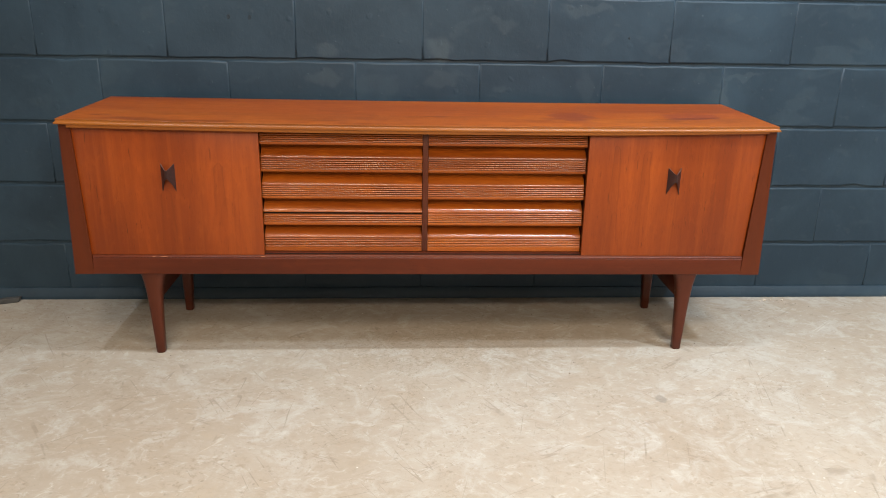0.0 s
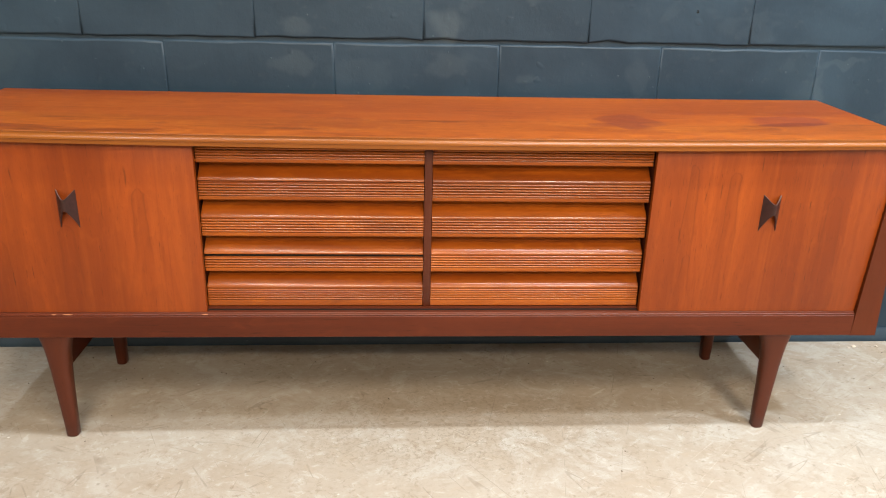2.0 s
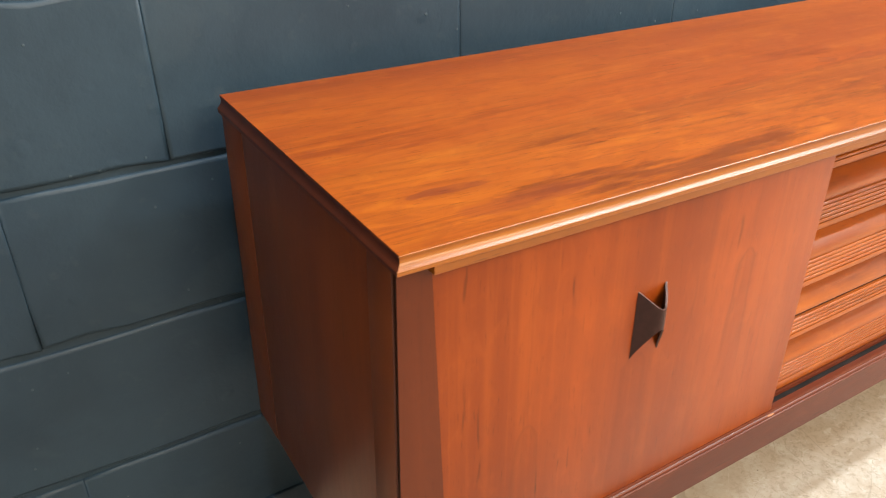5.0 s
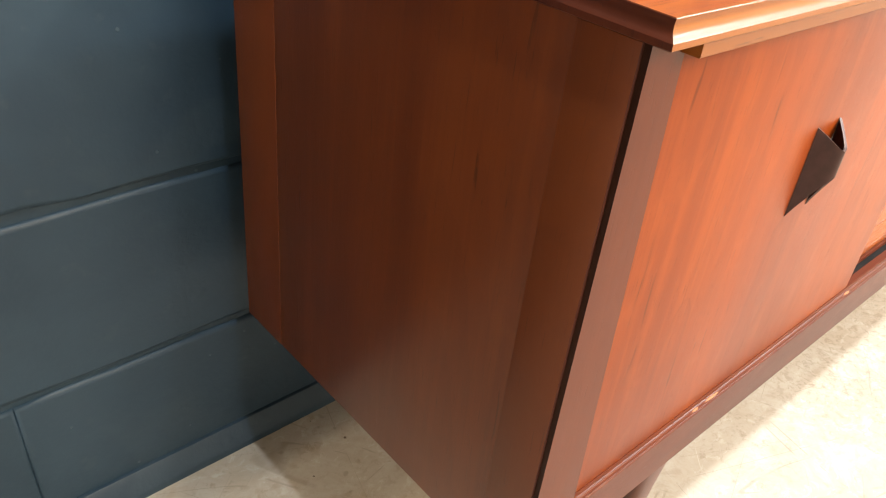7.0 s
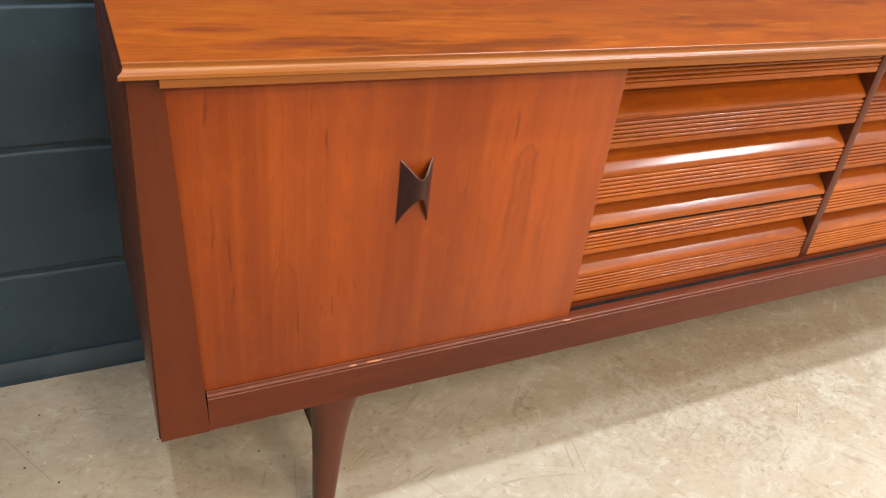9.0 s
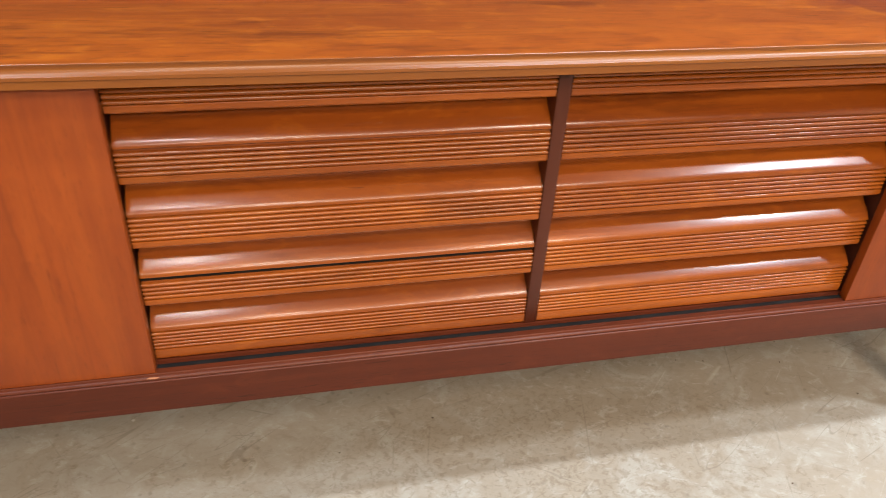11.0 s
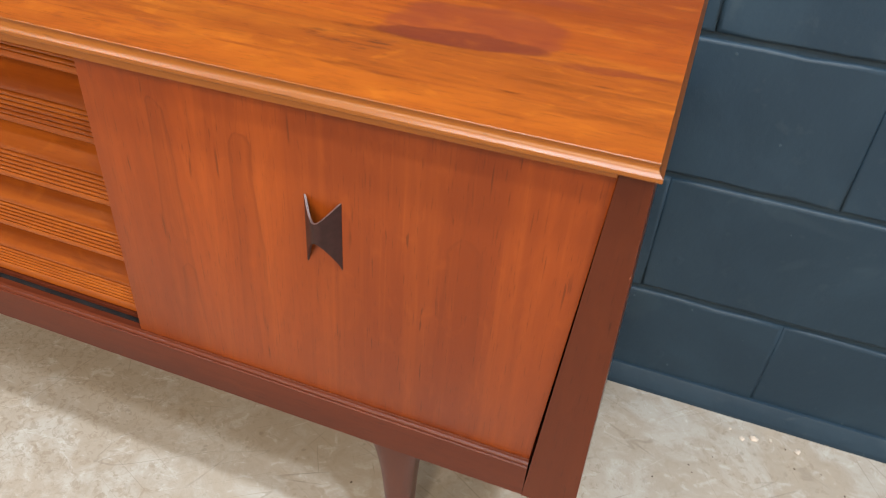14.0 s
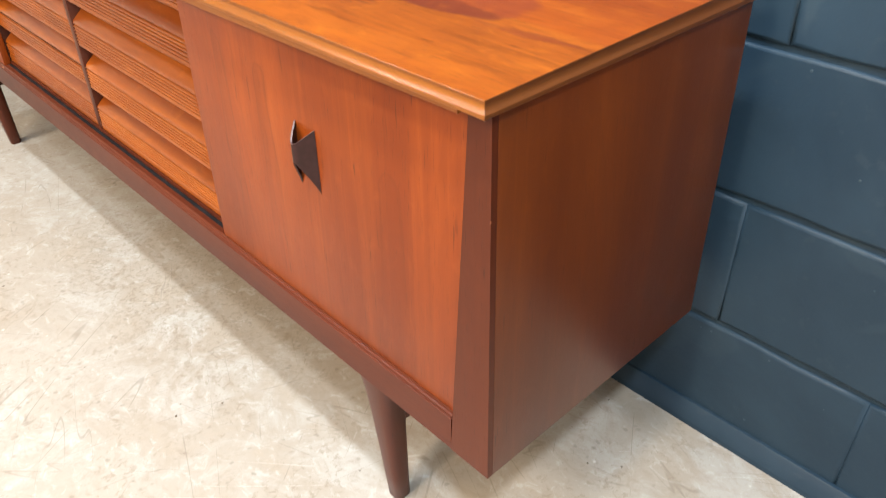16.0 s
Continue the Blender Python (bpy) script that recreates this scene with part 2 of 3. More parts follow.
TOP_WOOD = wood("teak_top_veneer", 0, (0.165, 0.031, 0.003), (0.318, 0.073, 0.004), (0.415, 0.118, 0.007), gloss=0.28, rough=0.35, seed=4.4, figure=1.6, streak=2.0, arch=0.22, leaf=True, blots=0.75, across=1, stains=(
    (0.480, 0.160, 0.066, 0.074, -0.49, (0.115, 0.018, 0.008), 0.62, 4.0, False),
    (0.410, 0.125, 0.045, 0.022, -0.30, (0.130, 0.022, 0.008), 0.45, 2.0, False),
    (0.872, 0.170, 0.094, 0.056, -0.10, (0.170, 0.030, 0.010), 0.70, 2.5, False),
    (0.872, 0.133, 0.088, 0.020, -0.08, (0.100, 0.017, 0.007), 0.66, 2.0, False),
    (0.772, 0.087, 0.052, 0.020, 0.00, (0.060, 0.016, 0.006), 0.75, 2.0, True),
    (0.920, 0.271, 0.060, 0.012, 0.0, (0.180, 0.033, 0.010), 0.60, 2.0, False),
    (1.010, 0.126, 0.070, 0.007, -0.05, (0.130, 0.022, 0.008), 0.55, 2.0, False),
    (0.610, 0.034, 0.060, 0.012, 0.0, (0.150, 0.028, 0.008), 0.50, 2.0, True),
    (-0.985, 0.069, 0.045, 0.008, 0.0, (0.130, 0.024, 0.008), 0.60, 2.0, False),
    (-0.210, 0.160, 0.060, 0.008, 0.0, (0.150, 0.028, 0.008), 0.50, 2.0, False),
    (-0.285, 0.172, 0.016, 0.010, 0.0, (0.130, 0.024, 0.008), 0.50, 2.0, False),
    (0.640, 0.250, 0.040, 0.016, 0.0, (0.200, 0.040, 0.011), 0.40, 2.0, False),
    (-0.930, 0.020, 0.075, 0.014, 0.0, (0.150, 0.028, 0.009), 0.40, 2.0, False),
))
EDGE_WOOD = wood("teak_edge_moulding", 0, (0.150, 0.041, 0.004), (0.222, 0.071, 0.007), (0.285, 0.102, 0.012), rough=0.32, gloss=0.40, relief=0.04, seed=2.2, figure=0.4)
# Right end of the moulding, toned down as if unlit.
END_WOOD = wood("shaded_teak_moulding", 1, (0.080, 0.022, 0.004), (0.122, 0.036, 0.006), (0.160, 0.052, 0.010), rough=0.36, gloss=0.34, relief=0.02, seed=3.7, figure=0.5)
DRAWER_WOOD = wood("teak_drawer_front", 0, (0.132, 0.0260, 0.002), (0.226, 0.0510, 0.003), (0.312, 0.086, 0.006), rough=0.30, gloss=0.16, lacquer=0.50, seed=7.1, figure=1.0, streak=0.7, blots=0.50, relief=0.02)
REED_WOOD = wood("teak_reeding", 0, (0.155, 0.033, 0.003), (0.256, 0.062, 0.005), (0.350, 0.102, 0.008), rough=0.31, gloss=0.22, lacquer=0.25, seed=7.1, figure=1.0, streak=0.3, blots=0.55, relief=0.0)
# Darker than the doors: the ends' shade is partly put into this base colour.
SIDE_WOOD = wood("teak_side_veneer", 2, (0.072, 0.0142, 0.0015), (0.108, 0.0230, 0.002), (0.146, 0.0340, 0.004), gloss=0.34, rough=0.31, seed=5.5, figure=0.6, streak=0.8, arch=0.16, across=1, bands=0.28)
STILE_WOOD = wood("afrormosia_stile", 2, (0.056, 0.0105, 0.003), (0.082, 0.0165, 0.004), (0.106, 0.023, 0.006), gloss=0.22, rough=0.36, seed=8.0, figure=0.5)
RAIL_WOOD = wood("afrormosia_rail", 0, (0.050, 0.010, 0.004), (0.084, 0.017, 0.006), (0.114, 0.026, 0.008), gloss=0.2, rough=0.36, seed=3.0, figure=1.0, streak=1.3)
LIPPING_WOOD = wood("dark_teak_lipping", 2, (0.078, 0.017, 0.003), (0.118, 0.027, 0.004), (0.150, 0.036, 0.006), rough=0.38, seed=2.9, figure=0.5, streak=0.5)
LEG_WOOD = wood("afrormosia_leg", 2, (0.047, 0.009, 0.003), (0.071, 0.015, 0.005), (0.090, 0.021, 0.006), rough=0.36, seed=6.0, figure=0.4)
CHAMFER_WOOD = wood("shaded_chamfer", 2, (0.018, 0.005, 0.002), (0.029, 0.008, 0.003), (0.041, 0.012, 0.004), rough=0.5, gloss=0.15, seed=3.3, figure=0.3)
# Inner boards: the shade inside the carcass is put into this colour.
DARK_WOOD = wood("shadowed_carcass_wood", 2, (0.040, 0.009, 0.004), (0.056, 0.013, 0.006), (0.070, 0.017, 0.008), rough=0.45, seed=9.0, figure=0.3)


CHIP_WOOD = wood("bare_worn_wood", 0, (0.230, 0.085, 0.038), (0.310, 0.130, 0.060), (0.370, 0.175, 0.085), rough=0.6, seed=1.1, figure=0.3)


def plain(name, colour, rough, metal=0.0, spread=0.25, scale=40.0, relief=0.1, gloss=0.4):
    n = Nodes(name)
    v = n.noise(n.coord, scale, 4.0)
    tone = n.mix(n.span(v, 0.3, 0.7), tuple(c * (1 - spread) for c in colour), tuple(min(1, c * (1 + spread)) for c in colour))
    n.bump(v, relief, 0.001)
    return n.done(tone, n.math("ADD", rough - 0.05, n.math("MULTIPLY", v, 0.1)), metal, gloss)


HANDLE_MAT = plain("dark_brown_bent_handle", (0.026, 0.010, 0.009), 0.40, 0.0, 0.2, 120.0, 0.08, 0.24)
RIM_MAT = plain("lit_handle_edge", (0.075, 0.040, 0.034), 0.42, 0.0, 0.3, 200.0)
TRACK_MAT = plain("black_track_and_gap", (0.010, 0.009, 0.009), 0.85, gloss=0.08)
RUBBER_MAT = plain("dark_grey_rubber", (0.045, 0.047, 0.050), 0.7)
CHIP_MAT = plain("pale_mortar_crumb", (0.50, 0.43, 0.36), 0.85)
GRIT_MAT = plain("brown_grit", (0.10, 0.07, 0.05), 0.85)
# Tone picked to keep reflections in the wood dark, not a known paint.
SHADE_MAT = plain("dimmed_unseen_room", (0.20, 0.185, 0.165), 0.7, 0.0, 0.05, 2.0, 0.05)
# Side walls out of sight, pale to bounce fill and sheen onto the doors.
ROOM_MAT = plain("pale_unseen_room", (0.70, 0.66, 0.60), 0.7, 0.0, 0.05, 2.0, 0.05)
HOLE_MAT = plain("dark_screw_hole", (0.008, 0.008, 0.009), 0.9)


def slate_paint():
    """Slate-blue masonry paint, rolled over blocks, with scuffs and thin patches."""
    n = Nodes("slate_blue_masonry_paint")
    geo = n.tree.nodes.new("ShaderNodeNewGeometry").outputs["Position"]
    blotch = n.noise(geo, 3.0, 4.0, 0.6, 0.6)
    patch = n.span(n.noise(n.mapping(geo, (1, 1, 1.6), (3.1, 0, 1.4)), 4.5, 3.0, 0.5, 0.5), 0.60, 0.66)
    small = n.noise(geo, 38.0, 4.0, 0.6)
    flecks = n.span(n.dots(geo, 22.0), 0.055, 0.035)
    colour = n.mix(n.span(blotch, 0.3, 0.7), (0.0125, 0.027, 0.044), (0.0215, 0.042, 0.064))
    colour = n.mix(n.math("MULTIPLY", n.random(), 0.35), colour, (0.013, 0.027, 0.041))
    colour = n.mix(n.math("MULTIPLY", patch, 0.15), colour, (0.048, 0.071, 0.088))
    wobble = n.vmath("MULTIPLY", n.vmath("SUBTRACT", n.noise_colour(geo, 14.0), (0.5, 0.5, 0.5)), (0.09, 0, 0.09))
    for px, pz, half_x, half_z, power in ((0.06, 0.945, 0.055, 0.055, 0.38), (-0.333, 0.950, 0.040, 0.030, 0.28), (-0.345, 0.845, 0.075, 0.030, 0.26), (0.07, 0.850, 0.060, 0.035, 0.20), (0.590, 1.095, 0.110, 0.020, 0.22), (0.300, 1.045, 0.050, 0.020, 0.18), (0.60, 0.815, 0.030, 0.050, 0.15), (0.290, 0.815, 0.030, 0.020, 0.18), (1.180, 0.870, 0.080, 0.012, 0.22), (1.130, 0.780, 0.014, 0.090, 0.22)):
        gap = n.vmath("LENGTH", n.vmath("MULTIPLY", n.vmath("SUBTRACT", n.vmath("ADD", geo, wobble), (px, 0, pz)), (1 / half_x, 0, 1 / half_z)))
        colour = n.mix(n.span(gap, 1.1, 0.55, 0.0, power), colour, (0.060, 0.082, 0.098))
    colour = n.mix(n.math("MULTIPLY", n.span(small, 0.60, 0.72), 0.15), colour, (0.052, 0.068, 0.078))
    colour = n.mix(n.math("MULTIPLY", flecks, 0.25), colour, (0.11, 0.14, 0.155))
    height = n.math("ADD", n.math("MULTIPLY", n.noise(geo, 160.0, 3.0, 0.6), 0.35), n.math("ADD", n.math("MULTIPLY", small, 0.8), n.math("MULTIPLY", flecks, 0.8)))
    height = n.math("ADD", height, n.math("MULTIPLY", n.noise(geo, 9.0, 2.0), 2.2))
    drips = n.noise(n.mapping(geo, (1.0, 1.0, 0.22)), 34.0, 3.0, 0.6, 0.4)
    lumps = n.span(n.dots(n.vmath("ADD", geo, n.vmath("MULTIPLY", n.noise_colour(geo, 30.0), (0.02, 0.02, 0.02))), 13.0), 0.16, 0.05)
    height = n.math("ADD", height, n.math("ADD", n.math("MULTIPLY", drips, 0.4), n.math("MULTIPLY", lumps, 0.7)))
    n.bump(height, 0.42, 0.0022)
    return n.done(colour, n.math("ADD", 0.38, n.math("MULTIPLY", small, 0.2)), specular=0.28)


WALL_MAT = slate_paint()


def concrete():
    """Sealed, worn concrete: clouds, trowel mottling, pits, fine straight scratches and specks."""
    n = Nodes("sealed_worn_concrete")
    geo = n.mapping(n.coord, (1, 1, 0))
    cloud = n.noise(geo, 1.5, 4.0, 0.55, 0.5)
    mottle = n.noise(geo, 7.0, 6.0, 0.68, 1.0)
    trowel = n.noise(n.mapping(geo, (0.8, 1.2, 0), (0, 0, 0), (0, 0, 0.6)), 30.0, 6.0, 0.68, 1.1)
    patchy = n.noise(n.mapping(geo, (1, 1, 0), (3.0, 8.0, 0)), 16.0, 6.0, 0.70, 0.7)
    grain = n.noise(geo, 160.0, 3.0, 0.7)

    def scratches(scale, turn, place, thin, where, low, high):
        wave = n.noise(n.mapping(n.mapping(geo, (1, 1, 0), place, (0, 0, turn)), (1.0, 0.06, 0)), scale, 1.0, 0.35)
        line = n.span(n.math("ABSOLUTE", n.math("SUBTRACT", wave, 0.5)), thin, thin * 0.3)
        return n.math("MULTIPLY", line, n.span(n.noise(n.mapping(geo, (1, 1, 1), place), where, 3.0, 0.6), low, high))

    dark_a = scratches(9.0, 0.25, (7.3, 4.1, 0), 0.0038, 7.0, 0.51, 0.60)
    dark_b = scratches(11.0, 1.25, (2.9, 5.3, 0), 0.0040, 8.0, 0.51, 0.60)
    dark_c = scratches(12.0, -0.55, (9.1, 6.0, 0), 0.0044, 8.0, 0.51, 0.60)
    dark_d = scratches(21.0, 0.95, (3.7, 8.2, 0), 0.0042, 6.0, 0.49, 0.58)
    dark_e = scratches(18.0, -1.15, (5.6, 1.4, 0), 0.0040, 6.0, 0.50, 0.59)
    pale_a = scratches(10.0, 0.80, (4.4, 1.0, 0), 0.0034, 7.0, 0.56, 0.64)
    pits = n.math("MULTIPLY", n.span(n.dots(n.vmath("ADD", geo, n.vmath("MULTIPLY", n.noise_colour(geo, 55.0), (0.012, 0.012, 0))), 48.0), 0.26, 0.10), n.span(n.noise(n.mapping(geo, (1, 1, 1), (2, 7, 0)), 13.0, 3.0, 0.6), 0.50, 0.60))
    chips = n.math("MULTIPLY", n.span(n.dots(n.mapping(geo, (1, 1, 0), (7.7, 5.1, 0)), 21.0), 0.085, 0.045), n.span(n.noise(n.mapping(geo, (1, 1, 1), (8, 1, 0)), 9.0, 2.0), 0.56, 0.62))
    colour = n.mix(n.span(cloud, 0.30, 0.72), (0.298, 0.252, 0.200), (0.352, 0.318, 0.272))
    colour = n.mix(n.math("MULTIPLY", n.span(mottle, 0.47, 0.66), 0.55), colour, (0.410, 0.398, 0.370))
    colour = n.mix(n.math("MULTIPLY", n.span(mottle, 0.47, 0.30), 0.50), colour, (0.330, 0.275, 0.210))
    colour = n.mix(n.math("MULTIPLY", n.span(patchy, 0.53, 0.66), 0.40), colour, (0.290, 0.245, 0.190))
    colour = n.mix(n.math("MULTIPLY", n.span(trowel, 0.53, 0.66), 0.40), colour, (0.265, 0.220, 0.168))
    colour = n.mix(n.math("MULTIPLY", n.span(trowel, 0.46, 0.33), 0.38), colour, (0.480, 0.470, 0.445))
    colour = n.mix(n.math("MULTIPLY", n.span(grain, 0.54, 0.70), 0.34), colour, (0.280, 0.245, 0.196))
    clump = n.noise(n.mapping(geo, (1, 1, 0), (5.0, 3.3, 0)), 60.0, 5.0, 0.72, 0.6)
    clump = n.math("MULTIPLY", n.span(clump, 0.53, 0.63), n.span(n.noise(n.mapping(geo, (1, 1, 1), (1.0, 9.0, 0)), 6.0, 4.0, 0.65), 0.42, 0.62))
    worn = n.vmath("LENGTH", n.vmath("MULTIPLY", n.vmath("SUBTRACT", n.vmath("ADD", geo, n.vmath("MULTIPLY", n.noise_colour(geo, 4.0), (0.25, 0.20, 0))), (0.20, 0.15, 0)), (2.0, 4.5, 0)))
    crust = n.math("MULTIPLY", n.span(n.noise(n.mapping(geo, (1, 1, 0), (2.0, 1.0, 0)), 75.0, 5.0, 0.75, 0.8), 0.50, 0.60), n.span(worn, 1.15, 0.45))
    colour = n.mix(n.math("MULTIPLY", crust, 0.50), colour, (0.190, 0.145, 0.098))
    colour = n.mix(n.math("MULTIPLY", clump, 0.60), colour, (0.225, 0.178, 0.128))
    colour = n.mix(n.math("MULTIPLY", pale_a, 0.22), colour, (0.640, 0.625, 0.580))
    for marks in (dark_a, dark_b, dark_c, dark_d, dark_e):
        colour = n.mix(n.math("MULTIPLY", marks, 0.42), colour, (0.175, 0.140, 0.104))
    colour = n.mix(n.math("MULTIPLY", pits, 0.42), colour, (0.170, 0.138, 0.102))
    colour = n.mix(n.math("MULTIPLY", chips, 0.55), colour, (0.660, 0.640, 0.600))
    spot = n.vmath("LENGTH", n.vmath("MULTIPLY", n.vmath("SUBTRACT", n.vmath("ADD", geo, n.vmath("MULTIPLY", n.noise_colour(geo, 60.0), (0.012, 0.012, 0))), (0.709, -0.303, 0)), (1, 0.75, 0)))
    colour = n.mix(n.math("MULTIPLY", n.span(spot, 0.021, 0.012), 0.6), colour, (0.177, 0.160, 0.140))
    height = n.math("ADD", n.math("MULTIPLY", mottle, 1.2), n.math("ADD", n.math("MULTIPLY", trowel, 0.35), n.math("MULTIPLY", grain, 0.15)))
    n.bump(n.math("SUBTRACT", height, n.math("MULTIPLY", n.math("ADD", dark_a, n.math("ADD", dark_b, pits)), 0.5)), 0.30, 0.002)
    return n.done(colour, n.span(mottle, 0.3, 0.7, 0.60, 0.40), specular=0.4)


FLOOR_MAT = concrete()


# ---- mesh helpers ----
def mesh_object(name, bm, material, smooth=None):
    bmesh.ops.recalc_face_normals(bm, faces=bm.faces)
    data = bpy.data.meshes.new(name)
    bm.to_mesh(data)
    bm.free()
    data.materials.append(material)
    if smooth is not None:
        data.polygons.foreach_set("use_smooth", [True] * len(data.polygons))
        data.set_sharp_from_angle(angle=radians(smooth))
    return new(name, data)


def under(ob, parent):
    ob.parent = parent
    m = parent.matrix_basis.copy()
    p = parent.parent
    while p is not None:
        m = p.matrix_basis @ m if parent.matrix_parent_inverse == Matrix.Identity(4) else m
        p = p.parent
    ob.matrix_parent_inverse = Matrix.Identity(4) if parent.type == "MESH" else m.inverted()
    return ob


def part(name, bm, material, parent, label="", smooth=40):
    ob = under(mesh_object(name, bm, material, smooth), parent)
    return tagged(ob, label)


def thing(name, base, label, category, group=""):
    ob = new(name)
    ob.empty_display_size = 0.05
    ob.location = base
    return tagged(ob, label, category, group)


def box(x0, x1, y0, y1, z0, z1, bevel=0.0, segments=2):
    bm = bmesh.new()
    bmesh.ops.create_cube(bm, size=1)
    for v in bm.verts:
        v.co = (x1 if v.co.x > 0 else x0, y1 if v.co.y > 0 else y0, z1 if v.co.z > 0 else z0)
    if bevel:
        bmesh.ops.bevel(bm, geom=bm.edges[:], offset=bevel, segments=segments, profile=0.5, affect="EDGES")
    return bm


def prism(outline, y0, y1, bevel=0.0):
    """A board whose front outline is a list of (x, z)."""
    bm = bmesh.new()
    front = [bm.verts.new((x, y0, z)) for x, z in outline]
    back = [bm.verts.new((x, y1, z)) for x, z in outline]
    bm.faces.new(front)
    bm.faces.new(back[::-1])
    for i in range(len(outline)):
        j = (i + 1) % len(outline)
        bm.faces.new((front[j], front[i], back[i], back[j]))
    if bevel:
        bmesh.ops.bevel(bm, geom=bm.edges[:], offset=bevel, segments=2, profile=0.5, affect="EDGES")
    return bm


def run_x(section, x0, x1):
    """A moulding along x with the closed section of (y, z)."""
    bm = bmesh.new()
    a = [bm.verts.new((x0, y, z)) for y, z in section]
    b = [bm.verts.new((x1, y, z)) for y, z in section]
    for i in range(len(section)):
        j = (i + 1) % len(section)
        bm.faces.new((a[i], a[j], b[j], b[i]))
    bm.faces.new(a[::-1])
    bm.faces.new(b)
    return bm


# ---- the room ----
ROOM_X, ROOM_Y, ROOM_Z, WALL_Y = 3.6, -4.6, 3.06, 0.516
floor = tagged(mesh_object("floor", box(-ROOM_X - 0.2, ROOM_X + 0.2, ROOM_Y - 0.2, WALL_Y + 0.2, -0.15, 0.0), FLOOR_MAT), "worn beige sealed concrete floor with hairline scratches", "floor", kind="structure")
# Unseen ceiling and walls, added; ceiling and south wall dimmed against haze.
ceiling = tagged(mesh_object("ceiling", box(-ROOM_X - 0.2, ROOM_X + 0.2, ROOM_Y - 0.2, WALL_Y + 0.2, ROOM_Z, ROOM_Z + 0.15), SHADE_MAT), "plain unseen ceiling, dimmed to cut reflections", "ceiling", kind="structure")
for wall_name, b in (
    ("wall_south", (-ROOM_X - 0.2, ROOM_X + 0.2, ROOM_Y - 0.2, ROOM_Y, 0, ROOM_Z)),
    ("wall_east", (ROOM_X, ROOM_X + 0.2, ROOM_Y, WALL_Y + 0.2, 0, ROOM_Z)),
    ("wall_west", (-ROOM_X - 0.2, -ROOM_X, ROOM_Y, WALL_Y + 0.2, 0, ROOM_Z)),
):
    tagged(mesh_object(wall_name, box(*b), SHADE_MAT if wall_name == "wall_south" else ROOM_MAT), "plain unseen wall, added to close the room", "wall", kind="structure")
wall_north = tagged(mesh_object("wall_north", box(-ROOM_X, ROOM_X, WALL_Y + 0.0055, WALL_Y + 0.2, 0, ROOM_Z), WALL_MAT), "slate-blue painted concrete block wall", "wall", kind="structure")
skirt_section = [(0.4985, 0.0), (0.4982, 0.009), (0.4992, 0.012), (0.5095, 0.0405), (0.5108, 0.0420), (0.5170, 0.0425), (0.5300, 0.0425), (0.5300, 0.0)]
baseboard = tagged(mesh_object("baseboard", run_x(skirt_section, -ROOM_X, ROOM_X), WALL_MAT, 30), "low sloping skirting painted slate blue", "skirting", kind="structure")


# ---- the sideboard ----
HALF, DEEP, LOW, HIGH = 1.090, 0.444, 0.287, 0.7735
FRONT = -0.006
board = thing("sideboard", (0, 0.22, 0), "long mid-century teak sideboard on tapered legs against a block wall", "sideboard")


def sag(x, y):
    """How far the long top hangs down: most in the middle of the front edge."""
    k = min(1.0, max(0.0, y / DEEP))
    return (0.0095 - 0.0060 * k) * (1 - (x / HALF) ** 2)


def tabletop():
    """Slab with a hollow moulding along the front and both ends, hanging a little in the middle."""
    bm = bmesh.new()
    steps = [(0.0050, 0.0), (0.0044, 0.0005), (0.0045, 0.0014), (0.0051, 0.0028), (0.0053, 0.0046), (0.0049, 0.0066), (0.0038, 0.0085), (0.0022, 0.0099), (0.0007, 0.0108), (0.0, 0.0114), (0.0, 0.0150), (0.0009, 0.0158)]
    count, rings = 24, []
    for inset, drop in steps:
        half, y0, y1 = HALF - 0.0015 - inset, -0.0215 + inset, DEEP - 0.003
        xs = [half * (-1 + 2 * k / count) for k in range(count + 1)]
        rise = 0.0065 * (1 - drop / 0.0158)
        rings.append(([bm.verts.new((x, y0, HIGH - drop - sag(x, y0))) for x in xs], [bm.verts.new((x, y1, HIGH - drop + rise - sag(x, y1))) for x in xs]))

    def face(verts, index):
        bm.faces.new(verts).material_index = index

    for (fa, ba), (fb, bb) in zip(rings, rings[1:]):
        for k in range(count):
            face((fa[k], fa[k + 1], fb[k + 1], fb[k]), 1)
            face((ba[k + 1], ba[k], bb[k], bb[k + 1]), 1)
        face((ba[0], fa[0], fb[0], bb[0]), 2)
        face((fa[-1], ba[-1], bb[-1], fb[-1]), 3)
    for (f, b), index in ((rings[0], 0), (rings[-1], 1)):
        for k in range(count):
            face((f[k], f[k + 1], b[k + 1], b[k]), index)
    return bm


top = part("top", tabletop(), TOP_WOOD, board, "warm teak veneer top with dark stains and a hollow-moulded edge", smooth=28)
# Ends take darker woods than the front edge: their shade is in the colour.
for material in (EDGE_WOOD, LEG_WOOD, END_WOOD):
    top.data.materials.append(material)


